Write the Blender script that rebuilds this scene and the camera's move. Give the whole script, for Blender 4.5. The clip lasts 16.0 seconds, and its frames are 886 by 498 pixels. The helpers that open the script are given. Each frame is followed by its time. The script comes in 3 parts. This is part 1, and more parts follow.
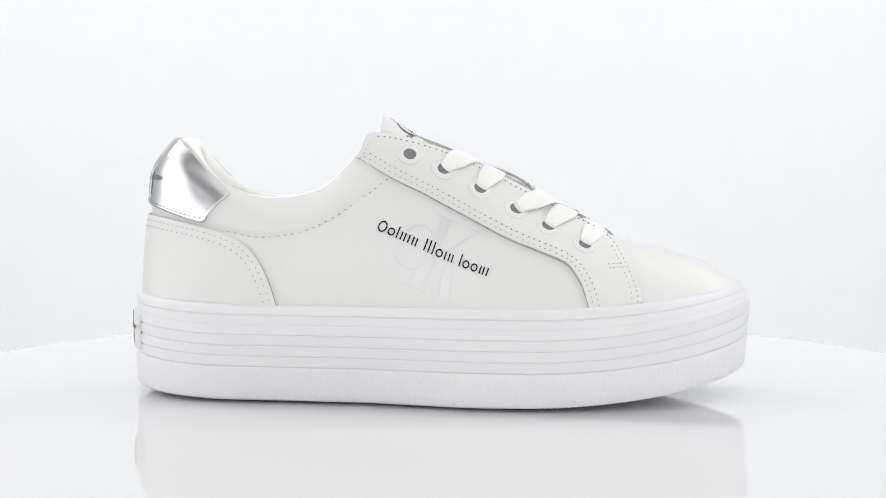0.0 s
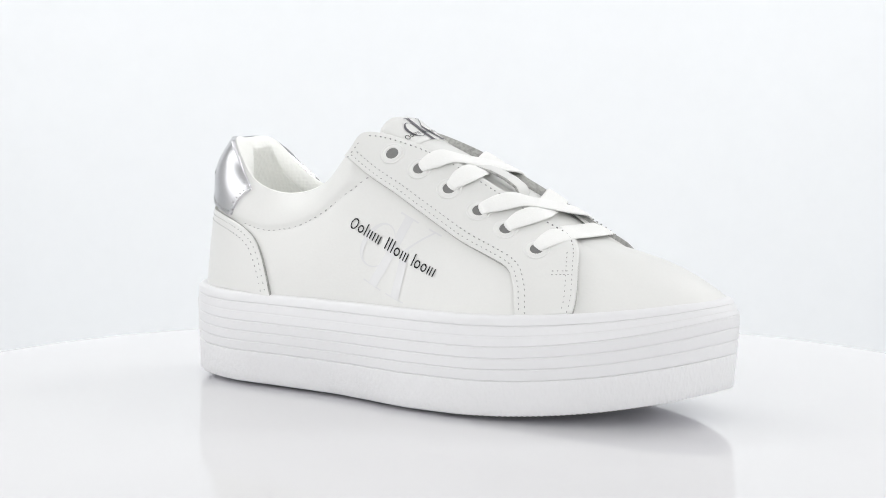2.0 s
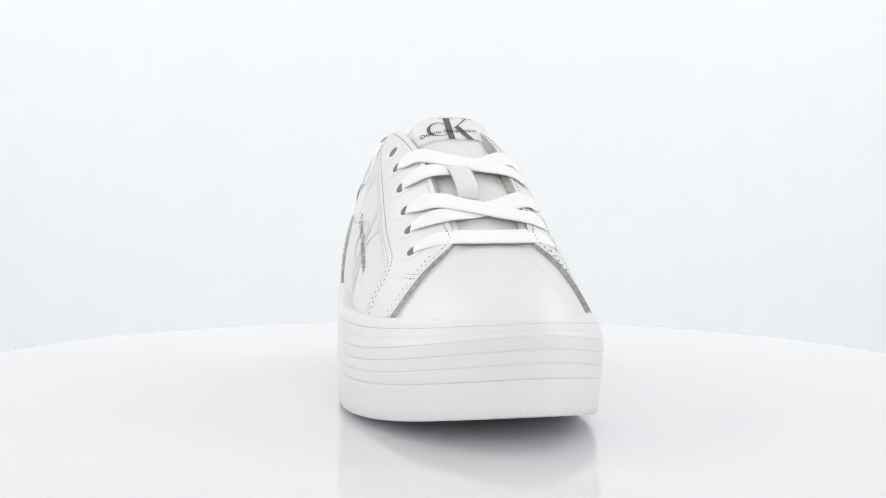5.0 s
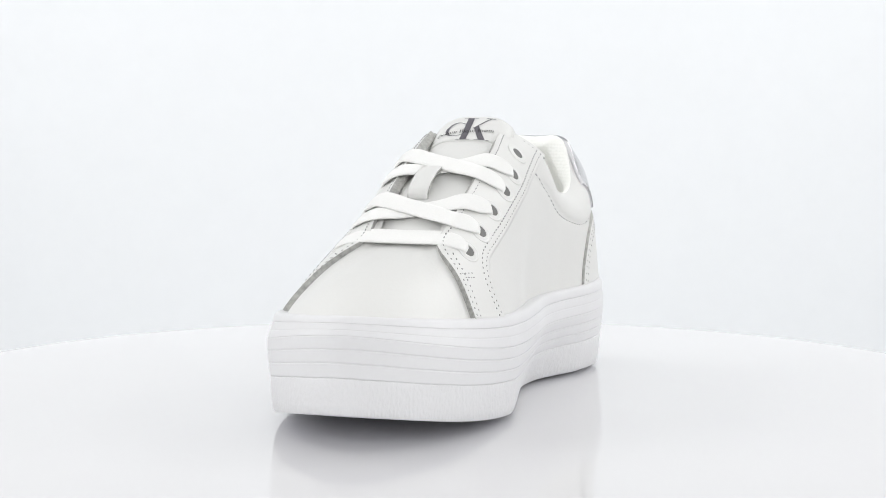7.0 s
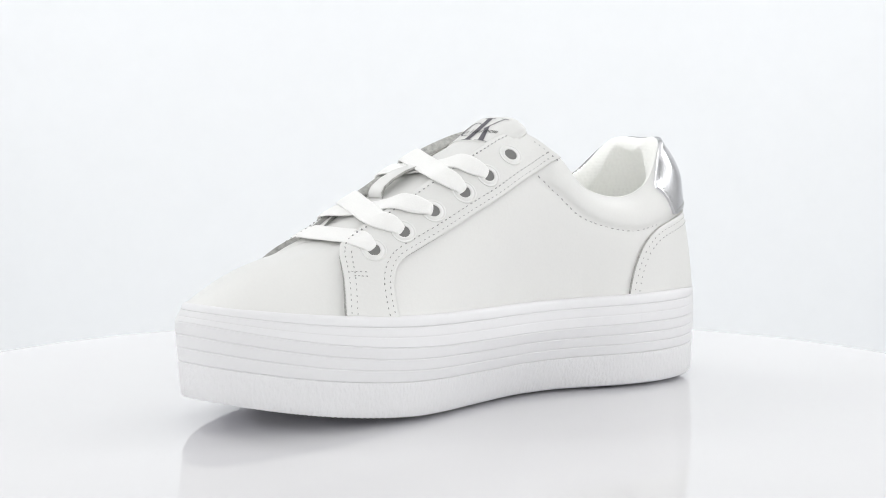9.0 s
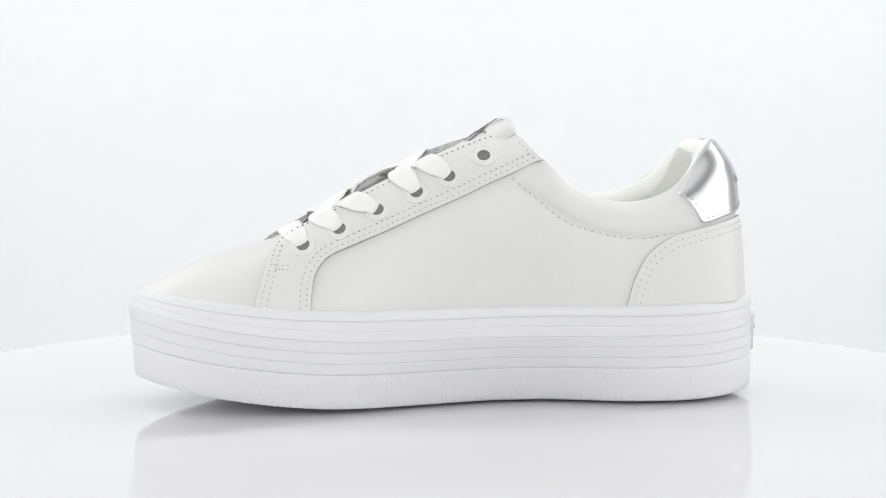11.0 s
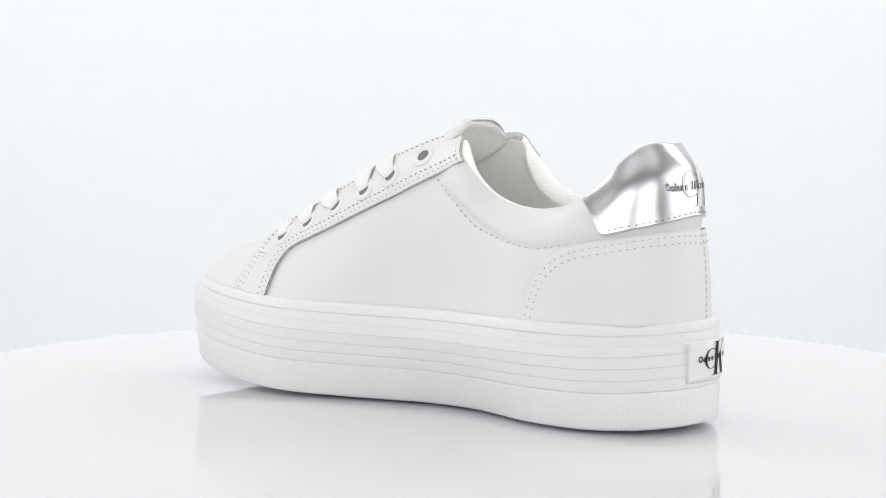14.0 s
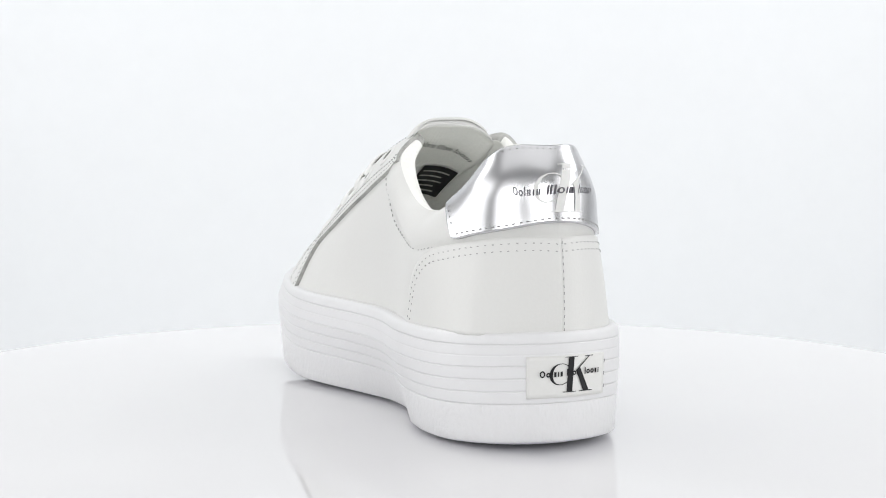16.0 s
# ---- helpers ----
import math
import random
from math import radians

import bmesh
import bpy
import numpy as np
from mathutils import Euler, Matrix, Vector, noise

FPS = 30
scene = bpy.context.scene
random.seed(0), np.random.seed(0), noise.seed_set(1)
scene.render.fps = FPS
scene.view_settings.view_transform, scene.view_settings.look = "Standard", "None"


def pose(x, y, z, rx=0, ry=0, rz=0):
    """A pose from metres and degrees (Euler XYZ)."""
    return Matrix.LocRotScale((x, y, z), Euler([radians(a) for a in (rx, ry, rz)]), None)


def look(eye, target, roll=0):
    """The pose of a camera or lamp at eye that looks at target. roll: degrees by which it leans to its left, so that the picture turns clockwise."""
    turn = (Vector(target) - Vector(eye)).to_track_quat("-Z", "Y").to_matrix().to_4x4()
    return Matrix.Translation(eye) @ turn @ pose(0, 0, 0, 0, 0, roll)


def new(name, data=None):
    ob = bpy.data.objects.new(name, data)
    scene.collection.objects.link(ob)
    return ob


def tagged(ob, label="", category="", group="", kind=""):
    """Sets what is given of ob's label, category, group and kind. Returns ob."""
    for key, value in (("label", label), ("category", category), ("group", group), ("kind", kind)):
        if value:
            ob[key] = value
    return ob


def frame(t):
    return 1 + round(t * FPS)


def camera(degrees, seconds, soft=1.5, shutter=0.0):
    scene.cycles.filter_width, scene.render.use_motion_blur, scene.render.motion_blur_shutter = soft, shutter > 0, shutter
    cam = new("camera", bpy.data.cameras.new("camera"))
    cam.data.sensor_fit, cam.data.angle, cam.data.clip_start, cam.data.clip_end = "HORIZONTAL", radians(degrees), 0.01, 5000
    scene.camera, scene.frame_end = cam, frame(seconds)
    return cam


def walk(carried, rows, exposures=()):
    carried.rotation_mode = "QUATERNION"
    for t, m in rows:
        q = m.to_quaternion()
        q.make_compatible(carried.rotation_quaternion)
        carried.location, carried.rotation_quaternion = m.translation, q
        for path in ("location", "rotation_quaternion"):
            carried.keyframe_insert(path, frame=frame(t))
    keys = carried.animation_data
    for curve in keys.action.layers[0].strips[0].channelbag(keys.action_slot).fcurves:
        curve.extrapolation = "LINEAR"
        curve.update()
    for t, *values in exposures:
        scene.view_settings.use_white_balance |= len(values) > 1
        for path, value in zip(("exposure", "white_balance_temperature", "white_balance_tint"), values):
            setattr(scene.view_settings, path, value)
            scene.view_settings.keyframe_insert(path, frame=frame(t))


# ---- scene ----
U = 0.75          # metres per model unit of the shoe
TABLE = -0.0556   # level of the turntable's top in model units
TURN = -15.313    # degrees per second

cam = camera(29.21, 16.0, soft=1.0)
EYE = Vector((0.0003, -U, (0.11294 - TABLE) * U))
STAND = look(EYE, EYE + Vector((0, math.cos(radians(4.724)), -math.sin(radians(4.724)))), 0.067)
walk(cam, [(0.0, STAND), (16.0, STAND)])

# ---- light ----
scene.view_settings.exposure = 0.06
world = bpy.data.worlds.new("studio")
scene.world = world
world.use_nodes = True
world.node_tree.nodes["Background"].inputs[0].default_value = (0.9, 0.95, 1.0, 1)
world.node_tree.nodes["Background"].inputs[1].default_value = 0.0


def softbox(name, eye, target, w, h, watts, colour=(1, 1, 1)):
    lamp = bpy.data.lights.new(name, "AREA")
    lamp.shape, lamp.size, lamp.size_y, lamp.energy, lamp.color = "RECTANGLE", w, h, watts, colour
    ob = new(name, lamp)
    ob.matrix_world = look(eye, target)
    return ob


softbox("softbox_top", (0, 0.05, 1.25), (0, 0.0, 0), 1.5, 1.5, 5.0)
softbox("softbox_side", (-1.35, -0.25, 0.44), (0, 0, 0.05), 1.4, 1.3, 8.9)
softbox("softbox_side", (1.35, -0.25, 0.44), (0, 0, 0.05), 1.4, 1.3, 8.9)
softbox("softbox_front", (-0.53, -1.45, 0.52), (0, 0, 0.05), 0.8, 0.95, 5.8)
softbox("softbox_front", (0.53, -1.45, 0.52), (0, 0, 0.05), 0.8, 0.95, 5.8)
softbox("backdrop_light", (-1.1, 0.75, 1.2), (-0.5, 1.9, -0.12), 0.8, 0.8, 14.0)
softbox("backdrop_light", (1.1, 0.75, 1.2), (0.5, 1.9, -0.12), 0.8, 0.8, 14.0)

# ---- materials ----
def material(name, colour, rough=0.5, metal=0.0, grain=0.0, scale=400.0, bump=0.0, stretch=(1, 1, 1), sheen=0.0, wave=0.0):
    """A procedural surface with fine grain and a slow change of tone."""
    m = bpy.data.materials.new(name)
    m.use_nodes = True
    nt = m.node_tree
    b = nt.nodes["Principled BSDF"]
    b.inputs["Roughness"].default_value, b.inputs["Metallic"].default_value = rough, metal
    b.inputs["Sheen Weight"].default_value = sheen
    at = nt.nodes.new("ShaderNodeTexCoord")
    mp = nt.nodes.new("ShaderNodeMapping")
    mp.inputs["Scale"].default_value = stretch
    nt.links.new(at.outputs["Object"], mp.inputs["Vector"])
    fine, slow = nt.nodes.new("ShaderNodeTexNoise"), nt.nodes.new("ShaderNodeTexNoise")
    fine.inputs["Scale"].default_value, fine.inputs["Detail"].default_value = scale, 4
    slow.inputs["Scale"].default_value, slow.inputs["Detail"].default_value = 18.0, 2
    nt.links.new(mp.outputs[0], fine.inputs["Vector"])
    nt.links.new(at.outputs["Object"], slow.inputs["Vector"])
    add = nt.nodes.new("ShaderNodeMath")
    add.operation = "ADD"
    nt.links.new(fine.outputs["Fac"], add.inputs[0])
    nt.links.new(slow.outputs["Fac"], add.inputs[1])
    ramp = nt.nodes.new("ShaderNodeMapRange")
    ramp.inputs["From Min"].default_value, ramp.inputs["From Max"].default_value = 0.6, 1.4
    ramp.inputs["To Min"].default_value, ramp.inputs["To Max"].default_value = 1 - grain, 1 + grain
    nt.links.new(add.outputs[0], ramp.inputs["Value"])
    mul = nt.nodes.new("ShaderNodeVectorMath")
    mul.operation = "SCALE"
    mul.inputs[0].default_value = colour
    nt.links.new(ramp.outputs[0], mul.inputs["Scale"])
    nt.links.new(mul.outputs[0], b.inputs["Base Color"])
    if bump and wave:
        low, bw = nt.nodes.new("ShaderNodeTexNoise"), nt.nodes.new("ShaderNodeBump")
        low.inputs["Scale"].default_value, low.inputs["Detail"].default_value = 55.0, 3
        bw.inputs["Strength"].default_value, bw.inputs["Distance"].default_value = wave, 0.002
        nt.links.new(at.outputs["Object"], low.inputs["Vector"])
        nt.links.new(low.outputs["Fac"], bw.inputs["Height"])
    if bump:
        bp = nt.nodes.new("ShaderNodeBump")
        bp.inputs["Strength"].default_value, bp.inputs["Distance"].default_value = bump, 0.0004
        nt.links.new(fine.outputs["Fac"], bp.inputs["Height"])
        if wave:
            nt.links.new(bw.outputs[0], bp.inputs["Normal"])
        nt.links.new(bp.outputs[0], b.inputs["Normal"])
    return m


LEATHER = material("white_leather", (0.722, 0.722, 0.706), 0.42, grain=0.015, scale=900, bump=0.15, wave=0.10)
EDGE = material("raw_leather_edge", (0.42, 0.42, 0.40), 0.85, grain=0.45, scale=600, bump=0.7)
LINING = material("lining_mesh", (0.93, 0.935, 0.90), 0.8, grain=0.03, scale=700, bump=0.3, sheen=0.2)
RUBBER = material("white_rubber", (0.735, 0.735, 0.745), 0.42, grain=0.012, scale=500, bump=0.05)
RUBBER_TEX = material("textured_rubber", (0.735, 0.735, 0.745), 0.5, grain=0.02, scale=800, bump=0.9, stretch=(1, 1, 0.5))
TREAD = material("sole_underside", (0.78, 0.78, 0.83), 0.7, grain=0.08, scale=500, bump=0.5)
SILVER = material("silver_foil", (0.68, 0.68, 0.695), 0.27, 1.0, grain=0.01, scale=60, bump=0.03)
LACE = material("white_lace", (0.84, 0.84, 0.825), 0.85, grain=0.03, scale=1400, bump=0.5, sheen=0.3)
HOLE = material("stitch_hole", (0.32, 0.32, 0.315), 0.9, grain=0.1, scale=2000)
EYELET = material("eyelet_ring", (0.75, 0.75, 0.735), 0.4, grain=0.015, scale=900, bump=0.1)
HOLE_SHADE = material("painted_hole_shade", (0.19, 0.19, 0.185), 0.9, grain=0.1, scale=900)
BLACK = material("black_print", (0.010, 0.010, 0.012), 0.8, grain=0.05, scale=900)
# for the grey prints and the painted shade at the rib ends
GREY = material("grey_print_and_shade", (0.10, 0.095, 0.11), 0.5, grain=0.05, scale=900)
PEARL = material("pearl_print", (0.67, 0.67, 0.675), 0.34, 0.15, grain=0.01, scale=900)
GLOSS = material("gloss_white_acrylic", (0.72, 0.716, 0.728), 0.045, grain=0.004, scale=30)
PAPER = material("backdrop_paper", (0.79, 0.806, 0.822), 0.9, grain=0.01, scale=40)
GLOSS.node_tree.nodes["Principled BSDF"].inputs["IOR"].default_value = 1.58
WALL = material("grey_wall", (0.62, 0.62, 0.62), 0.9, grain=0.03, scale=60)


def knit(m, scale):
    """A fine knitted relief for the lining."""
    nt = m.node_tree
    at, cell, bump = nt.nodes.new("ShaderNodeTexCoord"), nt.nodes.new("ShaderNodeTexVoronoi"), nt.nodes.new("ShaderNodeBump")
    cell.inputs["Scale"].default_value, cell.inputs["Randomness"].default_value = scale, 0.25
    bump.inputs["Strength"].default_value, bump.inputs["Distance"].default_value = 0.6, 0.0004
    nt.links.new(at.outputs["Object"], cell.inputs["Vector"])
    nt.links.new(cell.outputs["Distance"], bump.inputs["Height"])
    nt.links.new(bump.outputs[0], nt.nodes["Principled BSDF"].inputs["Normal"])


knit(LINING, 620)
# ---- the last: a closed band from the sole's rim (v = 0) to the top line (v = 1), u counts 24 stations from the heel ----
RIGHT_RIM = [(-.1777, .0179, .004), (-.160, -.016, .003), (-.125, -.0345, .003), (-.092, -.0425, .0025), (-.055, -.047, .002), (-.025, -.051, .002), (.005, -.055, .0015), (.04, -.0595, .0015), (.078, -.060, .003), (.110, -.052, .005), (.145, -.036, .0085), (.165, -.018, .0115), (.172, .003, .013)]
RIGHT_LOW = [(-.1765, .018, .035), (-.161, -.010, .032), (-.129, -.0305, .030), (-.096, -.0395, .024), (-.062, -.044, .026), (-.035, -.046, .031), (-.004, -.0475, .031), (.028, -.048, .030), (.068, -.049, .024), (.101, -.042, .020), (.128, -.030, .020), (.142, -.0145, .0245), (.147, .0045, .0258)]
RIGHT_HIGH = [(-.170, .0175, .068), (-.158, -.006, .064), (-.128, -.024, .055), (-.098, -.032, .044), (-.066, -.036, .048), (-.043, -.037, .060), (-.019, -.034, .0675), (.014, -.033, .062), (.054, -.032, .0465), (.089, -.028, .0365), (.113, -.021, .0298), (.122, -.009, .032), (.123, .0055, .0325)]
RIGHT_TOP = [(-.157, .0165, .0940), (-.149, -.003, .0925), (-.127, -.015, .070), (-.100, -.020, .0615), (-.070, -.0235, .067), (-.049, -.026, .0865), (-.039, -.018, .0975), (.003, -.0145, .087), (.045, -.0145, .067), (.080, -.0145, .0475), (.0955, -.0115, .0385), (.0985, -.004, .0382), (.0992, .006, .0382)]
LEFT_RIM = [(-.160, .055, .003), (-.125, .064, .003), (-.092, .063, .003), (-.055, .055, .002), (-.025, .0515, .002), (.005, .0525, .0015), (.04, .0575, .002), (.080, .0595, .003), (.1125, .0515, .005), (.145, .039, .0085), (.165, .023, .0115)]
LEFT_LOW = [(-.161, .050, .032), (-.129, .0625, .03), (-.096, .063, .024), (-.060, .056, .026), (-.034, .053, .031), (-.004, .052, .031), (.028, .054, .030), (.069, .0525, .024), (.103, .0455, .020), (.130, .034, .0205), (.143, .021, .0245)]
LEFT_HIGH = [(-.158, .044, .064), (-.129, .058, .055), (-.098, .061, .044), (-.066, .056, .048), (-.042, .053, .060), (-.016, .049, .0675), (.015, .047, .062), (.056, .044, .0465), (.092, .037, .0365), (.115, .028, .0298), (.1225, .0185, .032)]
LEFT_TOP = [(-.149, .037, .0925), (-.127, .048, .0690), (-.100, .051, .0597), (-.070, .0495, .0657), (-.0475, .0475, .0855), (-.031, .029, .0975), (.004, .0305, .087), (.046, .0295, .067), (.082, .0275, .0475), (.0975, .0235, .0385), (.099, .0155, .0382)]
CAGE = np.array([r + l[::-1] for r, l in ((RIGHT_RIM, LEFT_RIM), (RIGHT_LOW, LEFT_LOW), (RIGHT_HIGH, LEFT_HIGH), (RIGHT_TOP, LEFT_TOP))])


def ring(points, u):
    """A closed Catmull-Rom curve through points at the places u."""
    points, u = np.asarray(points), np.asarray(u, float)
    n = len(points)
    i = np.floor(u).astype(int)
    f = (u - i)[..., None]
    a, b, c, d = (points[(i + k) % n] for k in (-1, 0, 1, 2))
    return 0.5 * (2 * b + (c - a) * f + (2 * a - 5 * b + 4 * c - d) * f ** 2 + (3 * b - a - 3 * c + d) * f ** 3)


def last(u, v):
    """The upper's surface at (u, v), in model units."""
    u, v = np.broadcast_arrays(np.asarray(u, float), np.asarray(v, float))
    w = v[..., None]
    p0, p1, p2, p3 = (ring(row, u) for row in CAGE)
    return (-4.5 * (w - 1/3) * (w - 2/3) * (w - 1) * p0 + 13.5 * w * (w - 2/3) * (w - 1) * p1
            - 13.5 * w * (w - 1/3) * (w - 1) * p2 + 4.5 * w * (w - 1/3) * (w - 2/3) * p3)


def normal(u, v):
    du = last(np.asarray(u) + .02, v) - last(np.asarray(u) - .02, v)
    dv = last(u, np.asarray(v) + .01) - last(u, np.asarray(v) - .01)
    n = np.cross(du, dv)
    return n / (np.linalg.norm(n, axis=-1, keepdims=True) + 1e-12)

# ---- mesh helpers ----
def part(name, bm, mats, parent=None, label="", smooth=True):
    me = bpy.data.meshes.new(name)
    bmesh.ops.recalc_face_normals(bm, faces=bm.faces[:])
    for f in bm.faces:
        f.smooth = smooth
    bm.to_mesh(me)
    bm.free()
    for m in mats if isinstance(mats, (list, tuple)) else [mats]:
        me.materials.append(m)
    ob = new(name, me)
    if parent:
        ob.parent = parent
    if label:
        tagged(ob, label)
    return ob


def world_of(p):
    """Model units to metres above the turntable."""
    return (p[0] * U, p[1] * U, (p[2] - TABLE) * U)


def add_grid(bm, P, close_a=False, close_b=False, slot=None):
    """Faces over a grid of points (n, m, 3) in model units. slot(i, j) picks the material."""
    n, m = P.shape[:2]
    vs = [[bm.verts.new(world_of(P[i, j])) for j in range(m)] for i in range(n)]
    for i in range(n if close_a else n - 1):
        for j in range(m if close_b else m - 1):
            q = (vs[i][j], vs[(i + 1) % n][j], vs[(i + 1) % n][(j + 1) % m], vs[i][(j + 1) % m])
            try:
                f = bm.faces.new(q)
            except ValueError:
                continue
            if slot:
                f.material_index = slot(i, j)
    return vs


def curve(points, n):
    """A smooth open curve through points, n samples at even steps."""
    p = np.array(points, float)
    p = np.vstack([2 * p[0] - p[1], p, 2 * p[-1] - p[-2]])
    t = np.linspace(0, len(p) - 3 - 1e-6, max(n * 4, 40))
    i = np.floor(t).astype(int)
    f = (t - i)[:, None]
    a, b, c, d = p[i], p[i + 1], p[i + 2], p[i + 3]
    q = 0.5 * (2 * b + (c - a) * f + (2 * a - 5 * b + 4 * c - d) * f ** 2 + (3 * b - a - 3 * c + d) * f ** 3)
    s = np.concatenate([[0], np.cumsum(np.linalg.norm(np.diff(q, axis=0), axis=1))])
    return np.stack([np.interp(np.linspace(0, s[-1], n), s, q[:, k]) for k in range(p.shape[1])], 1)


def on_last(uv, n):
    """A curve through (u, v) places, with even steps along the surface."""
    q = curve([(u, 4 * v) for u, v in uv], n * 6) / (1, 4)
    p = last(q[:, 0], q[:, 1])
    s = np.concatenate([[0], np.cumsum(np.linalg.norm(np.diff(p, axis=0), axis=1))])
    return np.stack([np.interp(np.linspace(0, s[-1], n), s, q[:, k]) for k in range(2)], 1)


def puff(u, v):
    """The collar's padding above its seam, and the soft swell of the quarters."""
    d = np.minimum(np.abs(np.mod(np.asarray(u, float) + 12, 24) - 12), 12)
    seam = np.interp(d, [1.5, 2, 2.6, 3.1, 3.6, 4.2, 4.9, 5.6], [.5, .5, .55, .61, .645, .69, .71, .735])
    k = np.clip((np.asarray(v) - seam) / (1.0 - seam), 0, 1)
    on = np.clip((5.7 - d) / .5, 0, 1)
    return on * (.0020 * np.sin(np.pi * k ** .7) - .0007 * np.exp(-((np.asarray(v) - seam) / .02) ** 2))


def ease(x, lo, hi):
    k = np.clip((np.asarray(x, float) - lo) / (hi - lo), 0, 1)
    return k * k * (3 - 2 * k)


def pillow(w):
    """A padded swell across a piece that leaves its stitched border flat."""
    return ease(w, .05, .48) * ease(1 - np.asarray(w), .0, .48)


def skin(a, b, rows, height, skirt=.0014, under=0.0, dome=0.0, curl=0.0):
    """A leather piece laid on the last between the (u, v) curves a and b; its cut edge drops all round."""
    w = np.linspace(0, 1, rows)
    uv = a[:, None] * (1 - w[None, :, None]) + b[:, None] * w[None, :, None]
    uv = np.concatenate([uv[:1], uv, uv[-1:]], 0)
    uv = np.concatenate([uv[:, :1], uv, uv[:, -1:]], 1)
    h = np.full(uv.shape[:2], height)
    h[0], h[-1], h[:, 0], h[:, -1] = (height - skirt,) * 4
    e = np.linspace(0, 1, len(a))
    h[1:-1, 1:-1] += dome * pillow(w)[None] * (ease(e, .02, .24) * ease(1 - e, .02, .24))[:, None]
    h[1:-1, 1:-1] += curl * w[None] ** 12 * ease(e, .55, .95)[:, None]
    h = h + puff(uv[..., 0], uv[..., 1]) * under
    return last(uv[..., 0], uv[..., 1]) + normal(uv[..., 0], uv[..., 1]) * h[..., None]


def piece(name, a, b, rows, height, mats, parent, label="", skirt=.0014, under=0.0, dome=0.0, curl=0.0):
    P = skin(a, b, rows, height, skirt, under, dome, curl)
    n, m = P.shape[:2]
    bm = bmesh.new()
    add_grid(bm, P, slot=lambda i, j: 1 if i in (0, n - 2) or j in (0, m - 2) else 0)
    return part(name, bm, mats, parent, label)


# ---- the studio ----
def studio():
    bm = bmesh.new()
    # a paper sweep: floor, cove, and up the wall
    path = [(0.35, -.748)] + [(1.5 + .5 * math.sin(t), -.248 - .5 * math.cos(t)) for t in np.linspace(0, math.pi / 2, 14)] + [(2.0, 0.6), (2.0, 1.5), (2.0, 2.2)]
    for side in (0, 1):
        rows = [[bm.verts.new((x, y + .004 * side, z - .004 * side)) for x in np.linspace(-2.3, 2.3, 9)] for y, z in path]
        for i in range(len(rows) - 1):
            for j in range(8):
                bm.faces.new((rows[i][j], rows[i][j + 1], rows[i + 1][j + 1], rows[i + 1][j]))
    tagged(part("backdrop", bm, PAPER), "pale white seamless paper studio backdrop", "backdrop", kind="structure")

    def slab(name, lo, hi, mat, label, category):
        bm = bmesh.new()
        bmesh.ops.create_cube(bm, size=1)
        for v in bm.verts:
            v.co = [lo[k] + (v.co[k] + .5) * (hi[k] - lo[k]) for k in range(3)]
        return tagged(part(name, bm, mat, smooth=False), label, category, kind="structure")
    slab("floor", (-2.5, -2.5, -.85), (2.5, 2.5, -.75), WALL, "plain grey studio floor", "floor")
    slab("ceiling", (-2.5, -2.5, 2.3), (2.5, 2.5, 2.4), WALL, "plain grey studio ceiling", "ceiling")
    slab("wall_north", (-2.5, 2.4, -.75), (2.5, 2.5, 2.3), WALL, "plain grey studio wall", "wall")
    slab("wall_south", (-2.5, -2.5, -.75), (2.5, -2.4, 2.3), WALL, "plain grey studio wall", "wall")
    slab("wall_west", (-2.5, -2.4, -.75), (-2.4, 2.4, 2.3), WALL, "plain grey studio wall", "wall")
    slab("wall_east", (2.4, -2.4, -.75), (2.5, 2.4, 2.3), WALL, "plain grey studio wall", "wall")


def lathe(bm, profile, n=96, slot=0):
    rows = [[bm.verts.new((r * math.cos(2 * math.pi * k / n), r * math.sin(2 * math.pi * k / n), z)) for k in range(n)] for r, z in profile]
    for i in range(len(rows) - 1):
        for k in range(n):
            f = bm.faces.new((rows[i][k], rows[i][(k + 1) % n], rows[i + 1][(k + 1) % n], rows[i + 1][k]))
            f.material_index = slot
    bm.faces.new(rows[0]), bm.faces.new(rows[-1])


def make_turntable():
    table = tagged(new("turntable"), "round glossy white display turntable under the sneaker", "turntable")
    bm = bmesh.new()
    R = .365 * U
    lathe(bm, [(R - .012 + .012 * math.sin(a), -.008 + .008 * math.cos(a)) for a in np.linspace(0, math.pi / 2, 9)] + [(R, -.015), (R - .003, -.019)], 160)
    part("disc", bm, GLOSS, table, smooth=False)
    bm = bmesh.new()
    lathe(bm, [(.13, -.0195), (.13, -.70), (.19, -.72), (.19, -.7435)], 64)
    part("pedestal", bm, GLOSS, table)
    return table


# ---- the sneaker ----
OUTLINE = [(-.184, .018), (-.170, -.0165), (-.138, -.0370), (-.095, -.0452), (-.045, -.0535), (.01, -.0645), (.055, -.0695), (.095, -.0665), (.13, -.0568), (.156, -.041), (.174, -.020), (.1825, .003),
           (.1755, .0235), (.156, .0430), (.13, .0565), (.09, .0648), (.06, .0655), (.02, .0630), (-.02, .0590), (-.05, .0610), (-.095, .0695), (-.14, .0675), (-.171, .049)]


def spring(x):
    """How far the toe lifts off the ground."""
    return .0135 * np.clip((np.asarray(x) - .045) / .135, 0, 1.2) ** 2 + .0025 * np.clip((-.12 - np.asarray(x)) / .06, 0, 1.2) ** 2


